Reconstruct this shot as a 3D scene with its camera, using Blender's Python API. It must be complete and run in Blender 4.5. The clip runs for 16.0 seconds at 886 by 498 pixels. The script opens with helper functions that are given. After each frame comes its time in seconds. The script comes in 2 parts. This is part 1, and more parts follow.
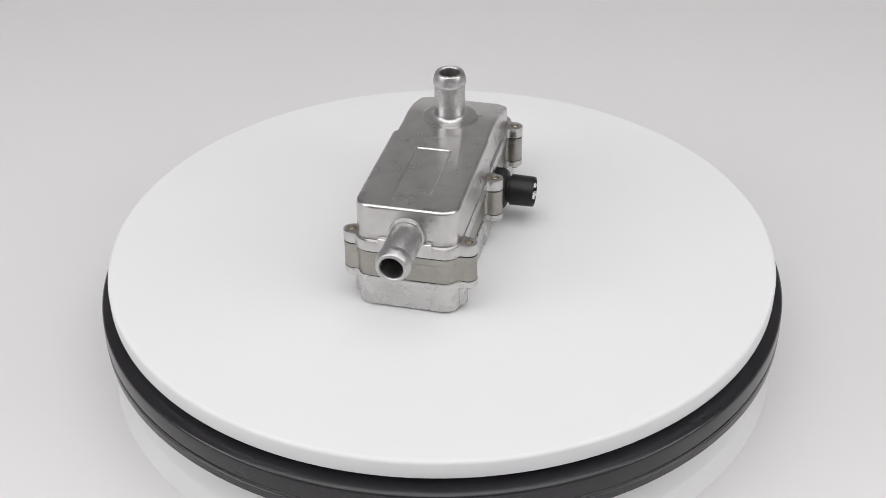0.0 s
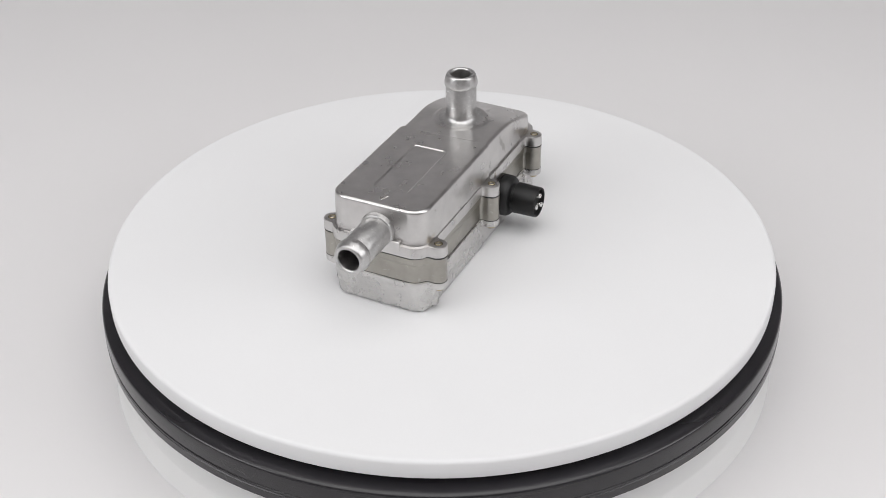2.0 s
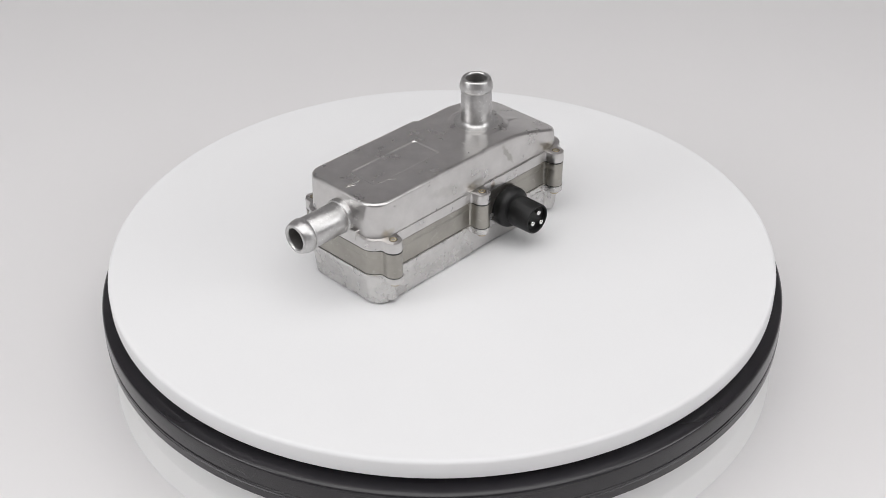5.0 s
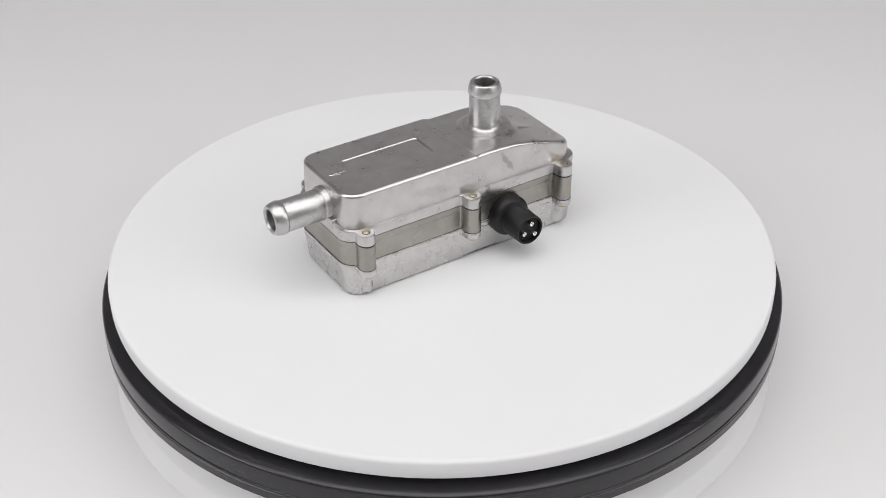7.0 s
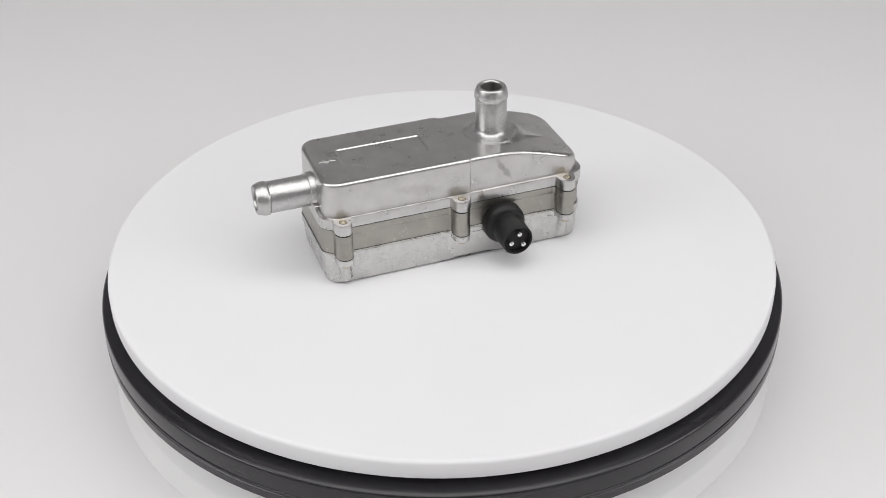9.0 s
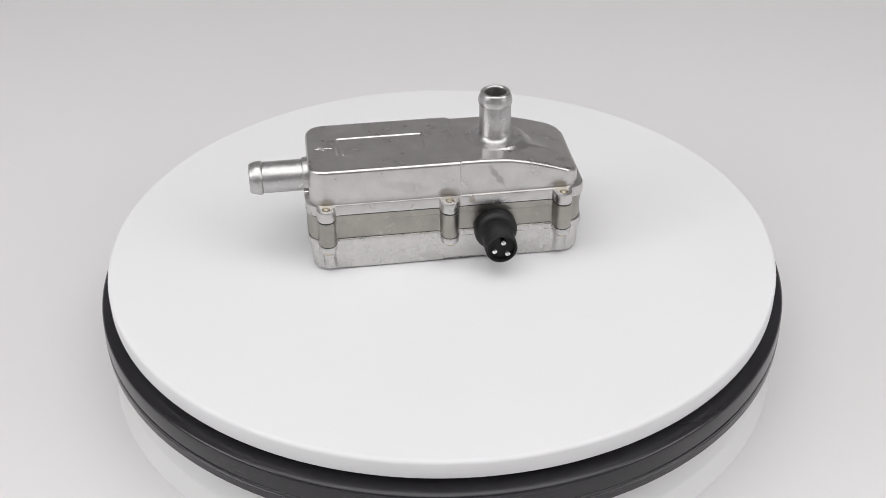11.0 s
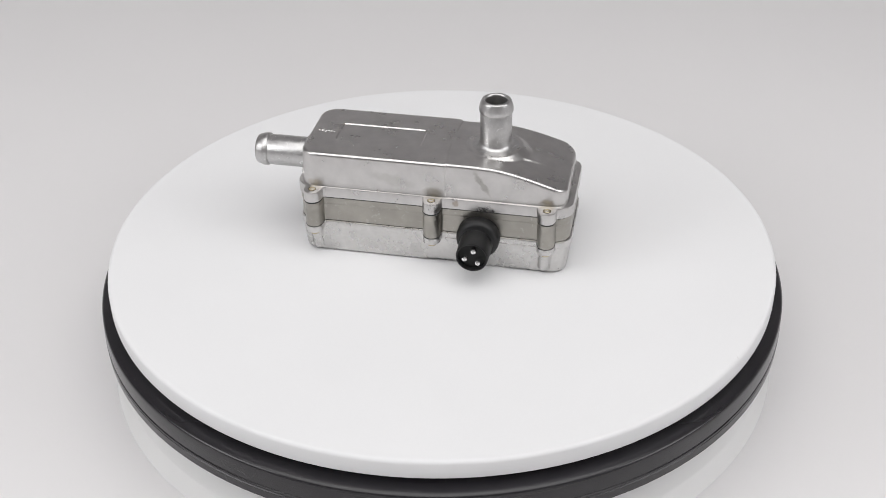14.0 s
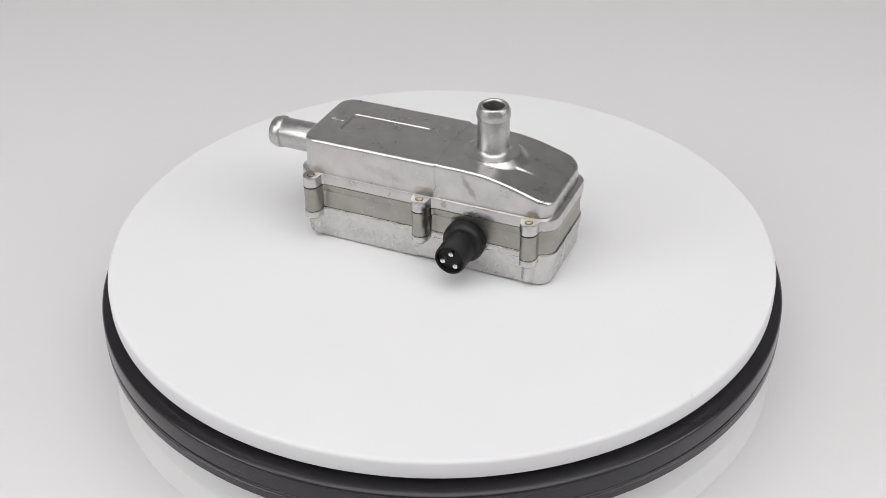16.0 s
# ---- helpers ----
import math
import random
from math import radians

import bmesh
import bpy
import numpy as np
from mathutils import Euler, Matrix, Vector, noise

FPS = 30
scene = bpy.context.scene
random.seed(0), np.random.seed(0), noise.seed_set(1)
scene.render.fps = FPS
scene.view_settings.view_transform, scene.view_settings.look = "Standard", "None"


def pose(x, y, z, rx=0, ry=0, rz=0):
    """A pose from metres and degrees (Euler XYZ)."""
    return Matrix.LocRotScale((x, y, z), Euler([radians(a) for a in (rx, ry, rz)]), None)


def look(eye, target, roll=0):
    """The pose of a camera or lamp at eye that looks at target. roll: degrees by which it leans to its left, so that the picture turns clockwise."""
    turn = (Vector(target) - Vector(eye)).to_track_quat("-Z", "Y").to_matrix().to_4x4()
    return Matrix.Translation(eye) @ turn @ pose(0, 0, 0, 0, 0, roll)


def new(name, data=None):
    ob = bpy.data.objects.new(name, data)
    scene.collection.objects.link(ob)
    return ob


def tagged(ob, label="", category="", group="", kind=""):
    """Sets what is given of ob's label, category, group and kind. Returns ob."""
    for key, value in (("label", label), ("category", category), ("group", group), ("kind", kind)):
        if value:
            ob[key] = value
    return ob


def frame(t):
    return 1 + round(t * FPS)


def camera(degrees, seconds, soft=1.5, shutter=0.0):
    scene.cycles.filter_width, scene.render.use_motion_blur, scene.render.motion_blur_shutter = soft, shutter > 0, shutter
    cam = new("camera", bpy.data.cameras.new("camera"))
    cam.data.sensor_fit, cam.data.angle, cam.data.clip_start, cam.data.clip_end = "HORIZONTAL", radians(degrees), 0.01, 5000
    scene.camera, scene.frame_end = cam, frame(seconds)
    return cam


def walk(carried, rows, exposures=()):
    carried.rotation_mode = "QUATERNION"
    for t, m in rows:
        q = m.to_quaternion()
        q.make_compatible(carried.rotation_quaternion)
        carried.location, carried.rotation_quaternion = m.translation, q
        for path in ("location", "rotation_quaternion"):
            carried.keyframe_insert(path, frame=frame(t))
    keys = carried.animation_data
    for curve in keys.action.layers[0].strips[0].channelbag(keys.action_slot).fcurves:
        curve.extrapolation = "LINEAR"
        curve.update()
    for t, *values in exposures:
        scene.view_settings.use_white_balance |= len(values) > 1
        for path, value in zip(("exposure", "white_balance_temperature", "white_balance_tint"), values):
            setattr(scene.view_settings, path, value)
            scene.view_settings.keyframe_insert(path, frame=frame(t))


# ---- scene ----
cam = camera(39.02, 16.0, soft=0.75)
EYE = look((0.0, -0.5619, 0.3642), (0.0007, 0.0, -0.0089), -0.62)
walk(cam, [(0, EYE), (16, EYE)])

# ---- light: a photo table under an overhead softbox and side fill, in an added grey room ----
world = bpy.data.worlds.new("world")
scene.world = world
world.use_nodes = True
world.node_tree.nodes["Background"].inputs[0].default_value = (0.9, 0.9, 1.0, 1)
world.node_tree.nodes["Background"].inputs[1].default_value = 0.25
scene.view_settings.exposure = -0.15


def softbox(name, eye, target, w, h, watts, colour):
    data = bpy.data.lights.new(name, "AREA")
    data.shape, data.size, data.size_y, data.energy, data.color = "RECTANGLE", w, h, watts, colour
    ob = new(name, data)
    ob.matrix_world = look(eye, target)
    return ob


softbox("overhead_softbox", (0.0, -0.44, 1.30), (0.0, -0.08, 0.0), 1.9, 1.4, 19.0, (1.0, 0.993, 0.988))
# unseen fill lamps added left and right to lift the floor's brightness
softbox("side_fill", (-1.2, -0.5, 0.75), (0.0, 0.0, 0.0), 0.7, 0.7, 6.6, (0.985, 0.988, 1.0))
softbox("side_fill", (1.2, -0.5, 0.75), (0.0, 0.0, 0.0), 0.7, 0.7, 5.5, (0.99, 0.99, 1.0))


# ---- materials ----
def material(name, colour, rough, metal=0.0, vary=0.1, scale=40.0, fine=900.0, bump=0.0, rough_vary=0.08, spec=0.5, grain=0.3, swell=0.0):
    """A surface with two scales of colour change, uneven gloss and a fine relief, in object space."""
    m = bpy.data.materials.new(name)
    m.use_nodes = True
    nt = m.node_tree
    b = nt.nodes["Principled BSDF"]
    b.inputs["Metallic"].default_value = metal
    b.inputs["Specular IOR Level"].default_value = spec
    co = nt.nodes.new("ShaderNodeTexCoord")
    big, small = nt.nodes.new("ShaderNodeTexNoise"), nt.nodes.new("ShaderNodeTexNoise")
    big.inputs["Scale"].default_value, small.inputs["Scale"].default_value = scale, fine
    big.inputs["Detail"].default_value = 3
    small.inputs["Detail"].default_value = 3
    for n in (big, small):
        nt.links.new(co.outputs["Object"], n.inputs["Vector"])
    add = nt.nodes.new("ShaderNodeMath")
    add.operation = "MULTIPLY_ADD"
    add.inputs[1].default_value = 1 - grain
    nt.links.new(big.outputs["Fac"], add.inputs[0])
    half = nt.nodes.new("ShaderNodeMath")
    half.operation = "MULTIPLY"
    half.inputs[1].default_value = grain
    nt.links.new(small.outputs["Fac"], half.inputs[0])
    nt.links.new(half.outputs[0], add.inputs[2])
    ramp = nt.nodes.new("ShaderNodeValToRGB")
    ramp.color_ramp.elements[0].position, ramp.color_ramp.elements[1].position = 0.3, 0.7
    ramp.color_ramp.elements[0].color = (*[c * (1 - vary) for c in colour], 1)
    ramp.color_ramp.elements[1].color = (*[min(c * (1 + vary), 0.95) for c in colour], 1)
    nt.links.new(add.outputs[0], ramp.inputs[0])
    nt.links.new(ramp.outputs[0], b.inputs["Base Color"])
    rr = nt.nodes.new("ShaderNodeMapRange")
    rr.inputs["From Min"].default_value, rr.inputs["From Max"].default_value = 0.3, 0.7
    rr.inputs["To Min"].default_value, rr.inputs["To Max"].default_value = rough - rough_vary, rough + rough_vary
    nt.links.new(add.outputs[0], rr.inputs["Value"])
    nt.links.new(rr.outputs[0], b.inputs["Roughness"])
    if bump:
        bp = nt.nodes.new("ShaderNodeBump")
        bp.inputs["Strength"].default_value, bp.inputs["Distance"].default_value = bump, 0.0005
        nt.links.new(small.outputs["Fac"], bp.inputs["Height"])
        nt.links.new(bp.outputs[0], b.inputs["Normal"])
        if swell:
            # the slow unevenness of a casting, under the fine relief
            slow = nt.nodes.new("ShaderNodeTexNoise")
            slow.inputs["Scale"].default_value, slow.inputs["Detail"].default_value = 130, 2
            nt.links.new(co.outputs["Object"], slow.inputs["Vector"])
            bs = nt.nodes.new("ShaderNodeBump")
            bs.inputs["Strength"].default_value, bs.inputs["Distance"].default_value = swell, 0.0006
            nt.links.new(slow.outputs["Fac"], bs.inputs["Height"])
            nt.links.new(bs.outputs[0], bp.inputs["Normal"])
    return m


CAST = material("cast_aluminium", (0.60, 0.59, 0.58), 0.28, 1.0, 0.11, 90, 420, 0.03, 0.05, 0.5, 0.25, 0.24)
TURNED = material("turned_aluminium", (0.54, 0.535, 0.53), 0.37, 1.0, 0.12, 280, 520, 0.24, 0.06, 0.5, 0.5, 0.15)
MIDDLE = material("dull_aluminium", (0.372, 0.356, 0.324), 0.33, 1.0, 0.18, 45, 240, 0.05, 0.07, 0.5, 0.2, 0.35)
JOINT_SHADE = material("joint_shade", (0.03, 0.03, 0.03), 0.7)
BOLT = material("zinc_yellow_steel", (0.48, 0.42, 0.30), 0.34, 1.0, 0.15, 500, 2000)
RECESS_SHADE = material("recess_shade", (0.10, 0.08, 0.05), 0.5, 0.6)
BLACK = material("black_nylon", (0.0105, 0.0105, 0.011), 0.46, 0.0, 0.15, 60, 900, 0.06, 0.06, 0.4)
FACE = material("plug_face", (0.006, 0.006, 0.006), 0.5, 0.0, 0.15, 60, 900, 0.0, 0.06, 0.3)
PIN = material("silver_pin", (0.85, 0.85, 0.84), 0.18, 1.0, 0.05, 300, 2000)
BORE = material("bored_aluminium", (0.50, 0.49, 0.48), 0.42, 1.0, 0.15, 200, 900, 0.1)
PLATTER = material("white_platter", (0.785, 0.785, 0.793), 0.62, 0.0, 0.012, 12, 700, 0.0, 0.04, 0.25)
RING = material("black_ring", (0.017, 0.0158, 0.0185), 0.21, 0.0, 0.06, 14, 60, 0.0, 0.02, 0.5, 0.1)
BASE = material("white_gloss_base", (0.79, 0.789, 0.785), 0.2, 0.0, 0.012, 10, 500, 0.0, 0.04)
PAPER = material("paper_sweep", (0.745, 0.733, 0.737), 0.8, 0.0, 0.012, 6, 1200, 0.05, 0.05, 0.2)
ROOM = material("grey_room", (0.72, 0.708, 0.712), 0.8, 0.0, 0.05, 2, 90)


def darkened_spot(m, at, size, lean, dark):
    """A darker spot of its own shape on a material: an uneven spindle at a place of the part."""
    nt = m.node_tree
    b = nt.nodes["Principled BSDF"]
    old = b.inputs["Base Color"].links[0].from_socket
    co = nt.nodes.new("ShaderNodeTexCoord")
    mp = nt.nodes.new("ShaderNodeMapping")
    mp.vector_type = "TEXTURE"
    mp.inputs["Location"].default_value = [c + 0.002 for c in at]
    mp.inputs["Rotation"].default_value = (0, radians(lean), 0)
    mp.inputs["Scale"].default_value = size
    wob = nt.nodes.new("ShaderNodeTexNoise")
    wob.inputs["Scale"].default_value = 260
    mix = nt.nodes.new("ShaderNodeVectorMath")
    mix.operation = "MULTIPLY_ADD"
    mix.inputs[1].default_value = (0.004, 0.004, 0.004)
    nt.links.new(co.outputs["Object"], wob.inputs["Vector"])
    nt.links.new(wob.outputs["Color"], mix.inputs[0])
    nt.links.new(co.outputs["Object"], mix.inputs[2])
    nt.links.new(mix.outputs[0], mp.inputs["Vector"])
    ball = nt.nodes.new("ShaderNodeTexGradient")
    ball.gradient_type = "SPHERICAL"
    nt.links.new(mp.outputs[0], ball.inputs[0])
    ramp = nt.nodes.new("ShaderNodeValToRGB")
    ramp.color_ramp.elements[0].position, ramp.color_ramp.elements[1].position = 0.15, 0.55
    ramp.color_ramp.elements[0].color, ramp.color_ramp.elements[1].color = (1, 1, 1, 1), (*dark, 1)
    nt.links.new(ball.outputs["Fac"], ramp.inputs[0])
    mul = nt.nodes.new("ShaderNodeMix")
    mul.data_type, mul.blend_type = "RGBA", "MULTIPLY"
    mul.inputs[0].default_value = 1.0
    nt.links.new(old, mul.inputs[6])
    nt.links.new(ramp.outputs[0], mul.inputs[7])
    nt.links.new(mul.outputs[2], b.inputs["Base Color"])


def nicks(m, scale, bright, share):
    """Small bright scuffs where the metal is worn to a shine."""
    nt = m.node_tree
    b = nt.nodes["Principled BSDF"]
    old = b.inputs["Base Color"].links[0].from_socket
    co = nt.nodes.new("ShaderNodeTexCoord")
    n = nt.nodes.new("ShaderNodeTexNoise")
    n.inputs["Scale"].default_value, n.inputs["Detail"].default_value, n.inputs["Distortion"].default_value = scale, 4, 1.5
    nt.links.new(co.outputs["Object"], n.inputs["Vector"])
    ramp = nt.nodes.new("ShaderNodeValToRGB")
    ramp.color_ramp.elements[0].position, ramp.color_ramp.elements[1].position = 0.62, 0.70
    ramp.color_ramp.elements[0].color, ramp.color_ramp.elements[1].color = (0, 0, 0, 1), (share, share, share, 1)
    nt.links.new(n.outputs["Fac"], ramp.inputs[0])
    mix = nt.nodes.new("ShaderNodeMix")
    mix.data_type = "RGBA"
    nt.links.new(ramp.outputs[0], mix.inputs[0])
    nt.links.new(old, mix.inputs[6])
    mix.inputs[7].default_value = (*bright, 1)
    nt.links.new(mix.outputs[2], b.inputs["Base Color"])


LID = material("cast_aluminium_lid", (0.59, 0.577, 0.568), 0.295, 1.0, 0.085, 110, 420, 0.012, 0.035, 0.5, 0.15, 0.2)
# a leaning stain, darker spots above three bolts, a flange blotch, a faint streak
DARK_SPOTS = [((0.0262, -0.0247, 0.0478), (0.0022, 0.006, 0.0105), -32), ((0.0015, -0.0252, 0.0405), (0.0075, 0.006, 0.0042), 0), ((-0.0600, -0.0255, 0.0400), (0.006, 0.006, 0.0030), 0),
           ((0.0595, -0.0255, 0.0400), (0.006, 0.006, 0.0030), 0), ((0.0130, -0.0262, 0.0358), (0.0018, 0.006, 0.0024), 0), ((-0.0200, -0.0250, 0.0460), (0.016, 0.006, 0.0040), 8)]
for (at, size, lean), dark in zip(DARK_SPOTS, ((0.70, 0.69, 0.67), (0.78, 0.77, 0.74), (0.88, 0.85, 0.79), (0.88, 0.85, 0.78), (0.74, 0.68, 0.62), (0.9, 0.9, 0.89))):
    darkened_spot(LID, at, size, lean, dark)


nicks(CAST, 300, (0.80, 0.80, 0.79), 0.15)
nicks(TURNED, 420, (0.80, 0.80, 0.79), 0.7)
nicks(MIDDLE, 260, (0.56, 0.55, 0.53), 0.35)


# ---- mesh tools; lengths of the heater in millimetres ----
def mesh(name, verts, faces, mat, scale=1.0, smooth=35):
    me = bpy.data.meshes.new(name)
    me.from_pydata([(x * scale, y * scale, z * scale) for x, y, z in verts], [], faces)
    bm = bmesh.new()
    bm.from_mesh(me)
    bmesh.ops.recalc_face_normals(bm, faces=bm.faces[:])
    for e in bm.edges:
        e.smooth = len(e.link_faces) == 2 and e.calc_face_angle(0) < radians(smooth)
    for fc in bm.faces:
        fc.smooth = True
    bm.to_mesh(me)
    bm.free()
    me.materials.append(mat)
    return me


def part(name, verts, faces, mat, parent, label="", scale=0.001, smooth=35):
    ob = new(name, mesh(name, verts, faces, mat, scale, smooth))
    ob.parent = parent
    return tagged(ob, label)


def lathe(profile, n=64, axis="z", at=(0, 0, 0), closed=False, first=True):
    """Turns (radius, height) pairs about an axis through at."""
    verts, faces = [], []
    for r, h in profile:
        for k in range(n):
            a = 2 * math.pi * k / n
            c, s = r * math.cos(a), r * math.sin(a)
            p = {"z": (c, s, h), "x": (h, c, s), "y": (c, h, s)}[axis]
            verts.append(tuple(p[i] + at[i] for i in range(3)))
    rows = len(profile)
    for i in range(rows if closed else rows - 1):
        j = (i + 1) % rows
        for k in range(n):
            l = (k + 1) % n
            faces.append((i * n + k, i * n + l, j * n + l, j * n + k))
    if not closed:
        if first:
            faces.append(tuple(range(n)))
        faces.append(tuple(range((rows - 1) * n, rows * n)))
    return verts, faces


def loft(rings, cap=True):
    n = len(rings[0])
    verts = [p for r in rings for p in r]
    faces = [(i * n + k, i * n + (k + 1) % n, (i + 1) * n + (k + 1) % n, (i + 1) * n + k) for i in range(len(rings) - 1) for k in range(n)]
    if cap:
        faces += [tuple(range(n)), tuple(range((len(rings) - 1) * n, len(rings) * n))]
    return verts, faces


def merge(*pieces):
    verts, faces = [], []
    for v, fs in pieces:
        o = len(verts)
        verts += v
        faces += [tuple(i + o for i in fc) for fc in fs]
    return verts, faces


def bar(a, b, w, h):
    """A low ridge with sloped sides from a to b on a flat top."""
    a, b = Vector(a), Vector(b)
    d = (b - a).normalized()
    s = Vector((-d.y, d.x, 0))
    up = Vector((0, 0, h))
    low = [a - d * w / 2 - s * w / 2, b + d * w / 2 - s * w / 2, b + d * w / 2 + s * w / 2, a - d * w / 2 + s * w / 2]
    top = [a - s * w / 5 + up, b - s * w / 5 + up, b + s * w / 5 + up, a + s * w / 5 + up]
    return loft([[tuple(p - up) for p in low], [tuple(p) for p in top]])


def contour(sdf, xs, ys):
    """The outline of sdf < 0 as one closed loop of points, counter-clockwise."""
    gx, gy = np.meshgrid(xs, ys, indexing="ij")
    v = sdf(gx, gy)
    nxt = {}

    def cut(i, j, k, l):
        key = (i, j, k, l) if (i, j) < (k, l) else (k, l, i, j)
        i, j, k, l = key
        t = v[i, j] / (v[i, j] - v[k, l])
        return key, (xs[i] + t * (xs[k] - xs[i]), ys[j] + t * (ys[l] - ys[j]))
    where = {}
    inside = v < 0
    mixed = inside[:-1, :-1].astype(int) + inside[1:, :-1] + inside[1:, 1:] + inside[:-1, 1:]
    for i, j in zip(*np.nonzero((mixed > 0) & (mixed < 4))):
        corners = [(i, j), (i + 1, j), (i + 1, j + 1), (i, j + 1)]
        start = end = None
        for a in range(4):
            p, q = corners[a], corners[(a + 1) % 4]
            if inside[p] != inside[q]:
                key, pos = cut(*p, *q)
                where[key] = pos
                if inside[p]:
                    start = key
                else:
                    end = key
        nxt[start] = end
    first = next(iter(nxt))
    loop, k = [where[first]], nxt[first]
    while k != first:
        loop.append(where[k])
        k = nxt[k]
    p = np.array(loop)
    for _ in range(2):
        p = 0.25 * np.roll(p, 1, 0) + 0.5 * p + 0.25 * np.roll(p, -1, 0)
    step = np.hypot(*(np.roll(p, -1, 0) - p).T)
    s = np.concatenate([[0], np.cumsum(step)])
    n = int(s[-1] / 0.8)
    q = np.linspace(0, s[-1], n, endpoint=False)
    pp = np.vstack([p, p[:1]])
    p = np.stack([np.interp(q, s, pp[:, 0]), np.interp(q, s, pp[:, 1])], -1)
    if (p[:, 0] * np.roll(p[:, 1], -1) - p[:, 1] * np.roll(p[:, 0], -1)).sum() < 0:
        p = p[::-1]
    return p


def inset(p, d):
    """The outline p moved inwards by d."""
    t = np.roll(p, -1, 0) - np.roll(p, 1, 0)
    t /= np.hypot(*t.T)[:, None]
    return p + d * np.stack([-t[:, 1], t[:, 0]], -1)


def slab(p, steps, worn=0.0):
    """A prism over the outline p; steps: (inset, z) from the bottom up; worn: the unevenness of its edges."""
    rng = np.random.default_rng(len(p) + int(100 * steps[0][1]))
    rings = []
    for d, z in steps:
        w = rng.normal(0, 1, len(p))
        w = (w + np.roll(w, 1) + np.roll(w, -1)) / 3 * worn
        rings.append([(x, y, z + 0.6 * k) for (x, y), k in zip(inset(p, d + w[:, None]), w)])
    return loft(rings)


def round_box(x, y, x0, x1, y0, y1, r):
    dx = np.abs(x - (x0 + x1) / 2) - (x1 - x0) / 2 + r
    dy = np.abs(y - (y0 + y1) / 2) - (y1 - y0) / 2 + r
    return np.hypot(np.maximum(dx, 0), np.maximum(dy, 0)) + np.minimum(np.maximum(dx, dy), 0) - r


def blend(a, b, k):
    h = np.clip(0.5 + 0.5 * (b - a) / k, 0, 1)
    return b + (a - b) * h - k * h * (1 - h)


EARS = [(-60.3, -28.9), (1.5, -29.2), (59.7, -28.9), (-60.3, 28.9), (1.5, 29.2), (59.7, 28.9)]
XS, YS = np.arange(-76, 77, 0.6), np.arange(-37, 37.5, 0.6)


def plate_outline(x0, x1, half, corner, ear, k, posts=EARS, back=0.7):
    def sdf(x, y):
        v = round_box(x, y, x0, x1, -half, half + back, corner)
        for ex, ey in posts:
            v = blend(v, np.hypot(x - ex, y - ey) - ear, k)
            s = 1 if ey > 0 else -1
            v = blend(v, round_box(x, y, ex - ear, ex + ear, min(ey, ey - s * 6), max(ey, ey - s * 6), 0.3), 1.2)
        return v
    return contour(sdf, XS, YS)


# ---- the setting ----
FLOOR_Z = -0.062


def paper_sweep():
    xs = np.linspace(-1.6, 1.6, 9)
    prof = [(-1.3, FLOOR_Z), (-0.6, FLOOR_Z), (0.0, FLOOR_Z), (0.45, FLOOR_Z), (0.75, FLOOR_Z)]
    prof += [(0.75 + 0.5 * math.sin(a), FLOOR_Z + 0.5 * (1 - math.cos(a))) for a in np.linspace(0.08, 1.30, 18)]
    top = [(float(x), y, z) for y, z in prof for x in xs]
    n, rows = len(xs), len(prof)
    fs = [(i * n + k, i * n + k + 1, (i + 1) * n + k + 1, (i + 1) * n + k) for i in range(rows - 1) for k in range(n - 1)]
    low = [(x, y + 0.001, z - 0.003) for x, y, z in top]
    v, fl = merge((top, fs), (low, [f[::-1] for f in fs]))
    ob = new("ground", mesh("ground", v, fl, PAPER, 1.0, 60))
    tagged(ob, "seamless white paper sweep under and behind the turntable", "backdrop", kind="structure")


paper_sweep()


def unseen_side(name, lo, hi):
    (x0, y0, z0), (x1, y1, z1) = lo, hi
    v = [(x, y, z) for x in (x0, x1) for y in (y0, y1) for z in (z0, z1)]
    fs = [(0, 1, 3, 2), (4, 6, 7, 5), (0, 4, 5, 1), (2, 3, 7, 6), (0, 2, 6, 4), (1, 5, 7, 3)]
    tagged(new(name, mesh(name, v, fs, ROOM)), "plain grey surface, unseen, added round the photo table for reflections", "wall", kind="structure")


# a closed box out of view, added for bounce and the lid's grey reflection
unseen_side("floor", (-2.5, -2.5, -0.165), (2.5, 1.8, -0.0655))
unseen_side("wall_north", (-2.5, 1.8, -0.0655), (2.5, 1.9, 2.0))
unseen_side("wall_south", (-2.5, -2.6, -0.0655), (2.5, -2.5, 2.0))
unseen_side("wall_east", (2.5, -2.5, -0.0655), (2.6, 2.5, 2.0))
unseen_side("wall_west", (-2.6, -2.5, -0.0655), (-2.5, 2.5, 2.0))
unseen_side("ceiling", (-2.5, -2.5, 2.0), (2.5, 2.5, 2.1))


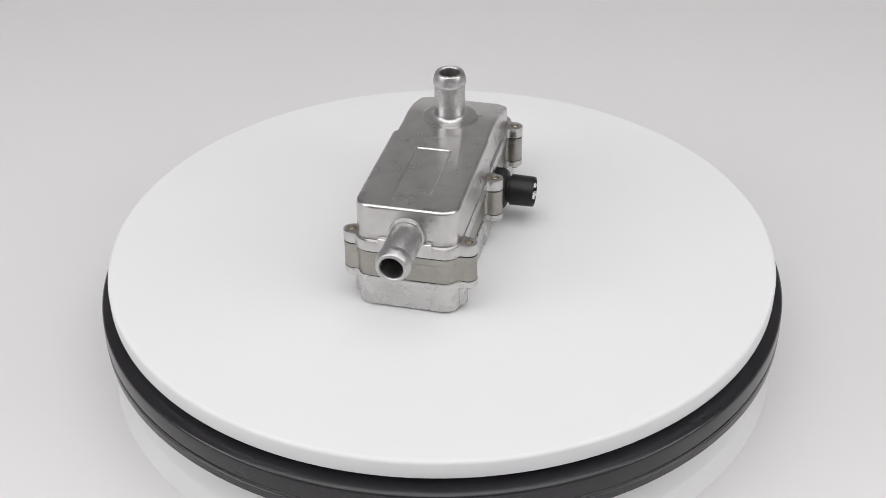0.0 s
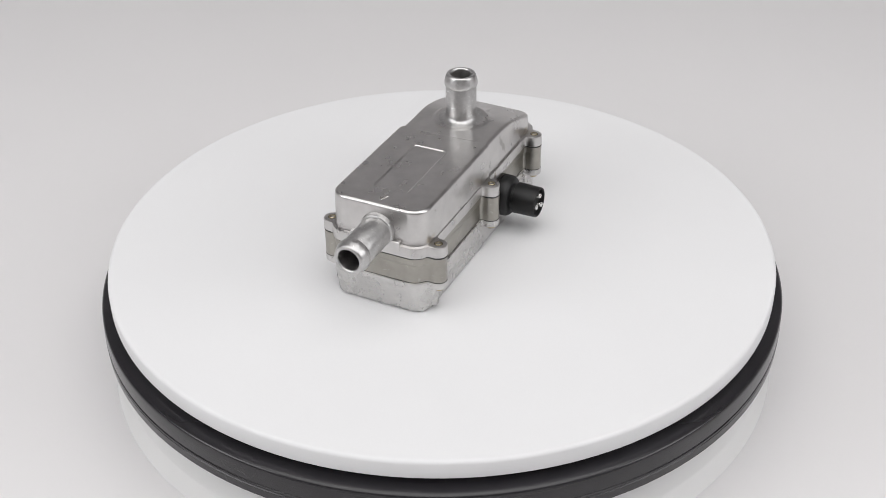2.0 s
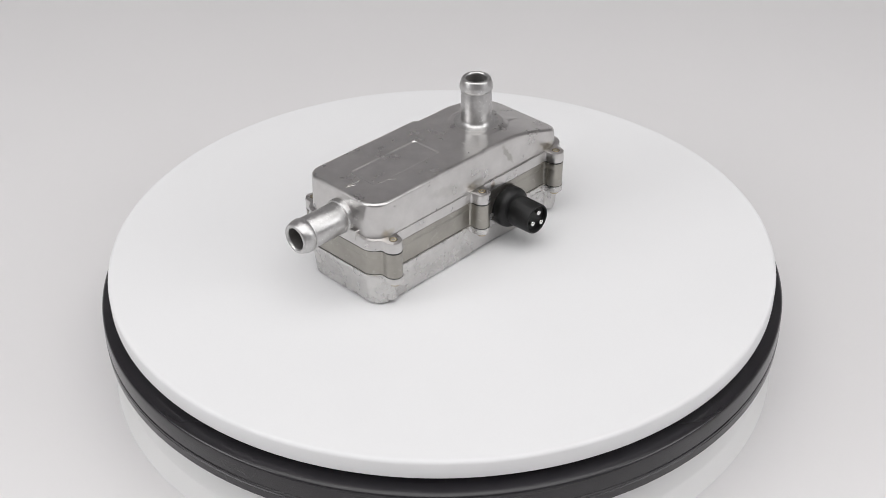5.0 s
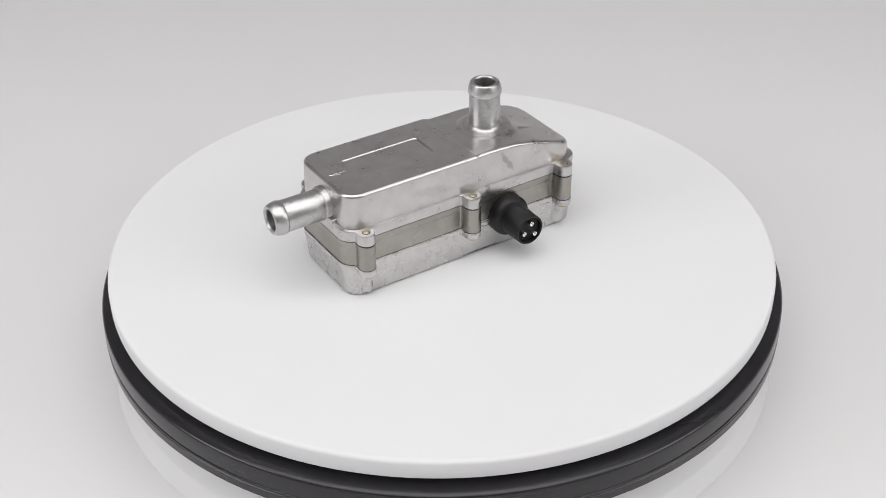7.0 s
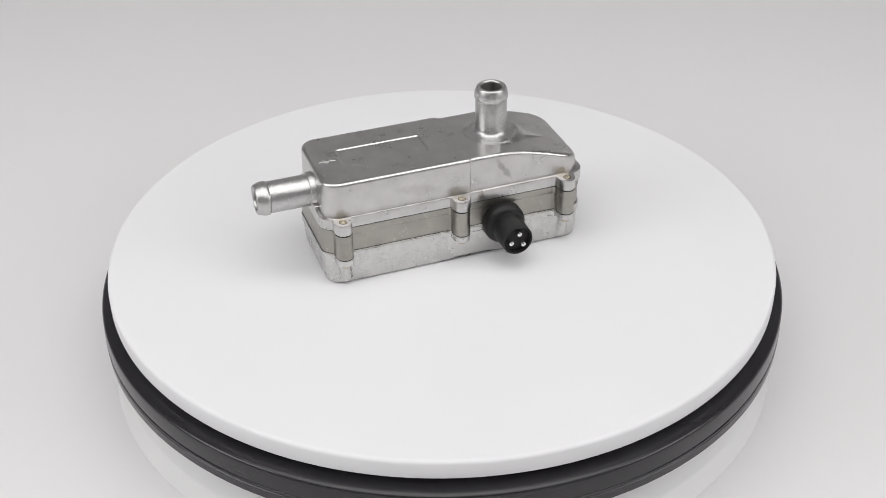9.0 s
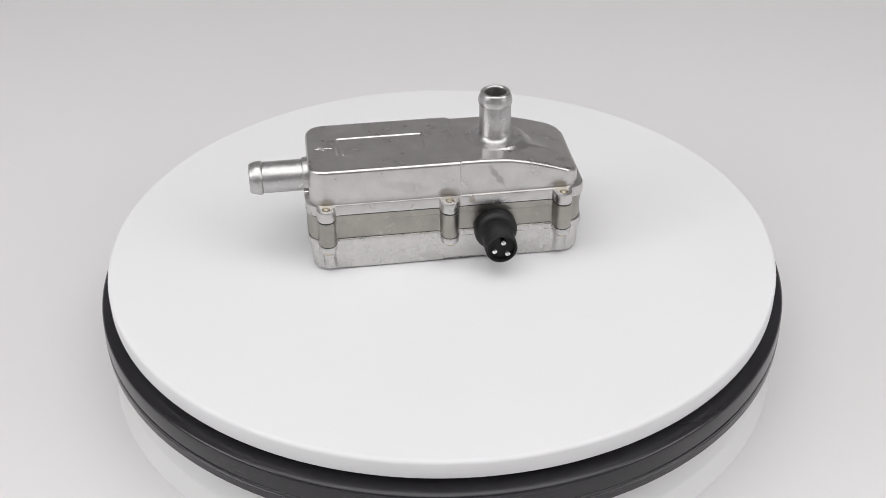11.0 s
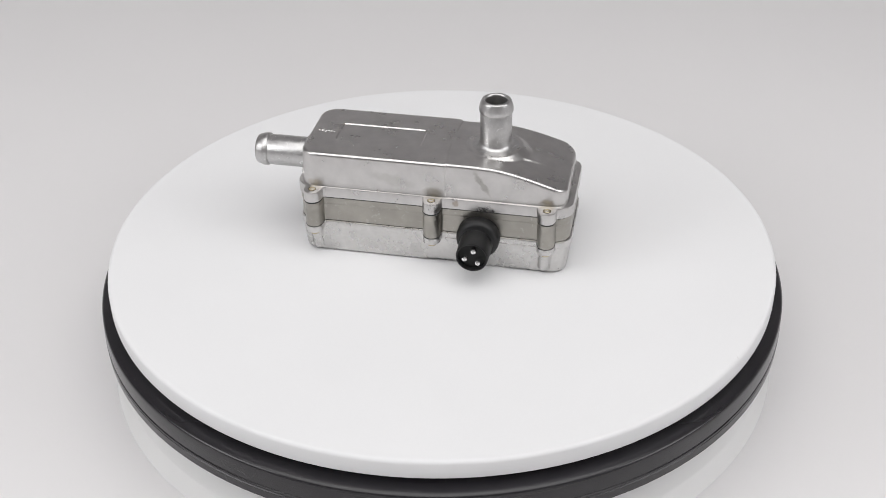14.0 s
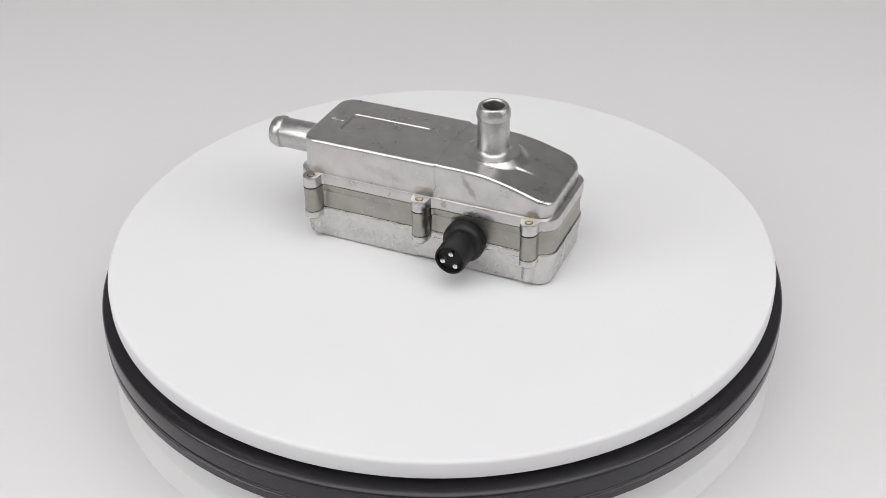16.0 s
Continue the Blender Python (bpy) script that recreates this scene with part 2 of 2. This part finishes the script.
# ---- the turntable ----
def turntable():
    t = new("turntable")
    t.matrix_world = pose(0, 0, FLOOR_Z)
    tagged(t, "round motorised turntable with white platter and black rim", "turntable")
    up = -FLOOR_Z * 1000
    disc = [(0.01, -9.6), (174.4, -9.6), (174.9, -9.3), (175, -8.8), (175, -1.9), (174.85, -1.15), (174.5, -0.55), (173.95, -0.15), (173.3, 0), (172.5, 0), (120, 0), (60, 0), (0.01, 0)]
    platter = part("platter", *lathe([(r, z) for r, z in disc], 180), PLATTER, t, "matt white round platter with a rounded edge")
    platter.matrix_basis = pose(0, 0, -FLOOR_Z)
    nick = bar((155.2, -76.3, 0.02), (155.9, -78.0, 0.02), 0.5, 0.08)
    part("nick", *nick, ROOM, platter, "tiny grey nick at the platter's edge")
    ring = [(150, -12.4), (160, -12.6), (170, -13.2), (177.6, -14.7), (178.6, -14.95), (179.2, -15.2), (179.65, -15.55), (179.95, -16.0), (180.08, -16.6), (180.12, -17.6), (180.4, -24.0), (180.35, -24.6), (180.0, -24.8), (179.9, -25.3), (180.0, -25.7), (180.4, -25.9), (180.45, -26.9), (180.15, -27.1), (180.1, -27.4), (180.4, -27.65),
            (180.2, -32.2), (179.2, -33.2), (150, -33.2)]
    part("rim_band", *lathe([(r, z + up) for r, z in ring], 180, closed=True), RING, t, "glossy black plastic band with a fine groove")
    spin = [(0.01, -9.6), (60, -9.6), (60, -12.5), (149, -12.5), (149, -20), (0.01, -20)]
    part("bearing", *lathe([(r, z + up) for r, z in spin], 96), RING, t)
    base = [(0.01, -33.2), (169, -33.2), (170, -33.8), (171, -36), (175.2, -50), (175.8, -50.6), (176.2, -52), (178.6, -60), (179.4, -61.2), (179.6, -62), (0.01, -62)]
    part("base", *lathe([(r, z + up) for r, z in base], 180), BASE, t, "glossy white plastic base")
    return t, platter


TABLE, DISC = turntable()


# ---- the heater ----
def lid_z(x):
    """Height of the lid's top along its length."""
    return float(np.interp(x, [-70, 18, 30, 36, 44, 50, 57, 63, 67, 70], [57.2, 57.2, 56.9, 56.2, 54.5, 52.9, 50.7, 48.8, 47.3, 46.2]))


LID_SMOOTH = np.convolve(np.pad([lid_z(x) for x in np.arange(-75, 75.1, 0.5)], 8, mode="edge"), np.ones(17) / 17, "valid")


def lid_top(x, y):
    z = float(np.interp(x, np.arange(-75, 75.1, 0.5), LID_SMOOTH))
    z += 0.014 * y * min(max((x - 20) / 25, 0), 1)
    seam = 8.0 - 1.5 * (1 - (y / 24) ** 2)
    z -= 0.22 * min(max((x - seam) / 0.9, 0), 1)
    h = min(max(0.5 - float(round_box(x, y, -52.6, -8.0, -8.5, 9.3, 1.8)) / 1.1, 0), 1)
    z -= 0.6 * h * h * (3 - 2 * h)
    r = math.hypot(x - 29.1, y - 0.8)
    pad = 57.4 - max(r - 14.0, 0) * 0.85
    ridge_y = -6.6 + (x - 42.5) * 0.12
    crest = 1.05 * (1 - (x - 42.5) / 16) * min(max((x - 38) / 4.5, 0), 1)
    off = y - ridge_y
    ridge = z + crest - (math.sqrt(off ** 2 + 0.04) - 0.2) * (0.10 if off > 0 else 0.75)
    for other, k in ((pad, 0.3), (ridge, 0.25)):
        h = min(max(0.5 + 0.5 * (other - z) / k, 0), 1)
        z = z + (other - z) * h + k * h * (1 - h)
    return z


def lid_mesh():
    x0, x1, half, rc, edge = -67.5, 68.8, 24.7, 8.5, 1.8
    near = [0, 0.12, 0.3, 0.6, 1.0, 1.5, 2.2, 3.2, 4.5, 6, 8]
    xs = [x0 + d for d in near] + list(np.arange(x0 + 9.2, x1 - 9, 0.75)) + [x1 - d for d in near[::-1]]
    xs = sorted(set(np.round(xs + list(np.arange(-53.3, -51.8, 0.22)) + list(np.arange(-8.7, -7.2, 0.22)) + [6.4, 7, 7.5, 7.9, 8.3, 8.8, 9.2], 3)))
    ys = [-half + d for d in near] + list(np.arange(-half + 9, half - 8.5, 0.7)) + [half - d for d in near[::-1]]
    ys = sorted(set(np.round(ys + list(np.arange(-9.2, -7.7, 0.22)) + list(np.arange(8.5, 10.1, 0.22)), 3)))

    def width(x):
        d = min(x - x0, x1 - x)
        w = half if d >= rc else half - rc + math.sqrt(max(rc * rc - (rc - d) ** 2, 0))
        return w
    verts, faces = [], []
    for x in xs:
        w = width(x)
        for y in ys:
            yy = y / half * w
            d = max(-float(round_box(x, yy, x0, x1, -half, half, rc)), 0)
            # the far wall steps in behind the seam and runs out again towards the sloping end
            if yy > 10:
                yy += (yy - 10) / (half - 10) * float(np.interp(x, [-70, 6.6, 8.2, 20, 45, 62], [1.2, 1.2, -0.5, -0.4, 0.6, 1.1]))
            else:
                yy += 0.6 * min(max((x - 7.5) / 0.7, 0), 1) * max(-yy - 14, 0) / 10
            drop = edge - math.sqrt(max(edge ** 2 - max(edge - d, 0) ** 2, 0))
            verts.append((x, yy, lid_top(x, yy) - drop))
    nx, ny = len(xs), len(ys)
    faces = [(i * ny + j, (i + 1) * ny + j, (i + 1) * ny + j + 1, i * ny + j + 1) for i in range(nx - 1) for j in range(ny - 1)]
    loop = [i * ny for i in range(nx)] + [(nx - 1) * ny + j for j in range(1, ny)] + [i * ny + ny - 1 for i in range(nx - 2, -1, -1)] + [j for j in range(ny - 2, 0, -1)]
    low = len(verts)
    for t, g in ((0.35, 1.005), (0.75, 1.011), (0.95, 1.016), (1.0, 1.03)):
        for v in loop:
            x, y, z = verts[v]
            verts.append((x * (1 + (g - 1) * 0.45), y * g, z + (38.2 - z) * t))
    n = len(loop)
    for k in range(n):
        l = (k + 1) % n
        faces.append((loop[k], loop[l], low + l, low + k))
        for r in range(3):
            faces.append((low + r * n + k, low + r * n + l, low + (r + 1) * n + l, low + (r + 1) * n + k))
    return verts, faces


def tube(axis, at, body0, h_tip, root):
    """A hose spigot with a bead near its mouth; heights run from the root to the mouth."""
    d = 1 if h_tip > body0 else -1
    L = abs(h_tip - body0)
    prof = [(5.4, L - 1.3), (5.4, L - 0.8), (5.7, L - 0.2), (6.0, L), (7.0, L - 0.03), (7.4, L - 0.3), (7.7, L - 0.9), (8.35, L - 2.8), (8.6, L - 3.8), (8.65, L - 4.4), (8.65, L - 5.7), (8.5, L - 6.2), (8.15, L - 6.6), (7.9, L - 6.8), (7.9, L - 7.2), (8.05, L - 7.5), (8.05, 5.0), *root]
    return lathe([(r, body0 + d * h) for r, h in prof], 72, axis, at, first=False)


def heater():
    h = new("coolant_heater")
    tagged(h, "cast aluminium coolant heater with two hose spigots and a black plug", "heater")
    # lower case
    plain = plate_outline(-69.2, 70.9, 25.4, 8.0, 2.5, 0.7, [])
    posted = plate_outline(-69.1, 70.8, 25.3, 8.0, 2.9, 0.5, [(ex, ey * 0.885) for ex, ey in EARS if abs(ex) > 20])
    body = merge(slab(plain, [(1.6, 0.0), (0.7, 0.35), (0.15, 1.0), (0.0, 1.8), (-0.1, 9.0), (-0.15, 15.2)]), slab(posted, [(1.2, 2.6), (0.4, 2.8), (0.1, 3.4), (0.0, 15.2)]))
    # the ends draw in downwards, the plug side stands out past a step, and the sill is arched in the middle
    body = ([(x * (1 - 0.017 * max(15 - z, 0) / 15), y - 0.45 * min(max((x + 6.5) / 0.8, 0), 1) * (y < -22), z + (1.25 * math.exp(-((x - 9) / 13) ** 4) if z < 2 else 0))
             for x, y, z in body[0]], body[1])
    f = plate_outline(-69.9, 71.6, 25.75, 8.5, 4.35, 1.6)
    flange = slab(f, [(0.4, 14.6), (0.1, 14.75), (0.0, 15.0), (-0.05, 17.9), (0.08, 18.2), (0.4, 18.35)], 0.03)
    case = part("lower_case", *merge(body, flange), CAST, h, "bright cast aluminium tray")
    for ex, ey in EARS:
        part("screw_end", *lathe([(0.01, 12.6), (2.0, 12.6), (2.4, 12.9), (2.4, 14.8)], 16, at=(ex, ey, 0)), BOLT, case, "yellowish screw end")
    # middle frame, slightly set back
    m = plate_outline(-69.4, 70.9, 24.9, 8.0, 4.25, 1.6)
    lip = plate_outline(-69.7, 71.3, 25.2, 8.2, 4.25, 1.6)
    part("middle_frame", *merge(slab(m, [(0.5, 18.0), (0.05, 18.5), (0.0, 19.2), (0.12, 25), (0.05, 32.0)]), slab(lip, [(0.9, 27.6), (0.25, 28.3), (0.02, 28.9), (0.02, 32.0), (0.3, 32.2)])), MIDDLE, h, "dull grey-brown aluminium middle frame")
    # black strips stand in for the shade in the upper and lower joints
    part("joint_shade", *slab(lip, [(0.35, 32.0), (-0.08, 32.3), (-0.08, 32.75), (0.35, 32.95)]), JOINT_SHADE, h, "thin black gasket line")
    part("joint_shade", *slab(m, [(0.5, 17.9), (-0.06, 18.34), (-0.06, 18.48), (0.5, 18.7)]), JOINT_SHADE, h, "thin dark joint line")
    # upper case
    u = plate_outline(-70.2, 72.0, 26.0, 8.5, 4.4, 1.6)
    fl = slab(u, [(0.3, 32.8), (0.05, 32.95), (0.0, 33.3), (0.1, 38.0), (0.25, 38.45), (0.6, 38.6)], 0.035)
    raised = slab(contour(lambda x, y: round_box(x, y, -70.6, -60, -13.4, 13.6, 0.4), np.arange(-74, -55, 0.3), np.arange(-16, 16.2, 0.3)), [(0.2, 36), (0.2, 40.3), (0.6, 40.6)])
    lid = part("upper_case", *merge(lid_mesh(), fl, raised), LID, h, "bright cast aluminium lid with a sloping end")
    for ex, ey in EARS:
        b = part("bolt", *lathe([(0.95, 38.3), (1.0, 38.85), (1.5, 38.95), (1.75, 38.8), (1.85, 38.3), (1.85, 37.5)], 20, at=(ex, ey, 0), first=False), BOLT, lid, "small yellowish socket screw")
        # shade in the socket and round the screw head, put in as dark colour
        part("socket", *lathe([(2.1, 38.62), (1.9, 38.64), (0.96, 38.5), (0.01, 38.5)], 20, at=(ex, ey, 0), first=False), RECESS_SHADE, lid)
    # spigots
    top = part("top_spigot", *tube("z", (29.1, 0.8, 0), 56.8, 82.6, [(8.06, 3.6), (8.15, 2.8), (8.45, 2.0), (9.0, 1.35), (9.7, 0.95), (10.5, 0.75), (11.4, 0.66), (12.0, 0.58), (12.1, -1.0)]), TURNED, h, "upright aluminium hose spigot with a bead")
    end = part("end_spigot", *tube("x", (0, -0.8, 43.5), -66.6, -97.2, [(8.1, 3.9), (8.4, 3.75), (8.8, 3.5), (9.0, 3.0), (9.1, 0.8), (9.3, -1.0)]), TURNED, h, "level aluminium hose spigot with a bead")
    for sp, ax, at, d0, d1 in ((top, "z", (29.1, 0.8, 0), 58.0, 81.3), (end, "x", (0, -0.8, 43.5), -68, -95.9)):
        part("bore", *lathe([(5.4, d1), (5.2, d0), (0.01, d0)], 40, ax, at, first=False), BORE, sp)
    # embossed arrow and small strokes on the lid
    z = 57.2
    part("arrow_mark", *merge(bar((-63.2, 0, z), (-54.8, -0.3, z), 0.9, 0.15), bar((-63.2, 0, z), (-58.6, -1.9, z), 0.9, 0.15), bar((-62.6, 0.1, z), (-60.4, 1.3, z), 0.7, 0.13)), CAST, lid, "small embossed arrow")
    strokes = [((-49.5, -3.2), (-50.1, -5.0)), ((-49.5, -8.1), (-48.0, -9.5)), ((-48.0, -9.5), (-46.0, -9.6)), ((-44.6, -9.7), (-42.9, -10.6)), ((-42.8, -10.8), (-42.0, -12.6)), ((-41.9, -13.3), (-41.7, -13.6)),
               ((-56.4, -0.6), (-57.6, -2.0)), ((-49.2, 11.4), (-48.4, 11.8)), ((-51.0, 3.0), (-50.0, 2.4))]
    for (ax, ay), (bx, by) in strokes:
        deep = 0.6 if abs(ay - 0.4) < 8.5 and -52.3 < ax < -8 else 0
        part("mark", *bar((ax, ay, z - deep - 0.06), (bx, by, z - deep - 0.06), 0.4, 0.14), CAST, lid)
    # plug
    c = (25.2, 0, 18.4)
    shell = [(10.9, -24), (11.05, -25.2), (11.05, -28.8), (10.8, -29.9), (10.3, -30.8), (9.6, -31.5), (8.7, -31.8), (7.6, -32.0), (7.3, -32.3), (7.3, -33.3), (7.6, -33.6),
             (8.25, -33.75), (8.35, -34.1), (8.1, -45.8), (7.95, -46.3), (7.6, -46.5), (7.25, -46.35), (7.1, -45.9), (7.05, -44.2)]
    plug = part("plug", *lathe(shell, 64, "y", c), BLACK, h, "black plastic round plug on a broad collar")
    part("plug_face", *lathe([(7.1, -44.3), (3.5, -44.35), (0.01, -44.4)], 48, "y", c, first=False), FACE, plug, "recessed black contact face")
    for px, pz in ((26.0, 22.1), (21.6, 17.4), (28.2, 15.6)):
        halves = []
        for side in (-1, 1):
            arc = [(side * 0.16, -1.44)] + [(side * 1.45 * math.cos(a), 1.45 * math.sin(a)) for a in np.linspace(-1.45, 1.45, 9)] + [(side * 0.16, 1.44)]
            halves.append(loft([[(px + k * u * 0.8 + k * v * -0.6, y, pz + k * u * 0.6 + k * v * 0.8) for u, v in arc] for k, y in ((1, -43), (1, -46.3), (0.85, -46.8), (0.45, -47.15))]))
        part("pin", *merge(*halves), PIN, plug, "silver contact pin with a slotted end")
    return h


HEATER = heater()


# ---- movement ----
TURN = [(0, 76.34), (1, 70.17), (2, 63.99), (3, 57.79), (4, 51.56), (5, 45.3), (6, 39.01), (7, 32.69), (8, 26.35),
        (9, 20.0), (10, 13.64), (11, 7.28), (12, 0.95), (13, -5.36), (14, -11.62), (15, -17.8), (16, -23.9)]


def motions():
    rows, disc = [], []
    for t, a in TURN:
        q = radians(a + 2.22)
        x, y = -0.00077, 0.00077
        rows.append((t, pose(x * math.cos(q) - y * math.sin(q), x * math.sin(q) + y * math.cos(q), 0.0002, 0, 0, a)))
        disc.append((t, pose(0, 0, -FLOOR_Z, 0, 0, a)))
    walk(HEATER, rows)
    walk(DISC, disc)


motions()
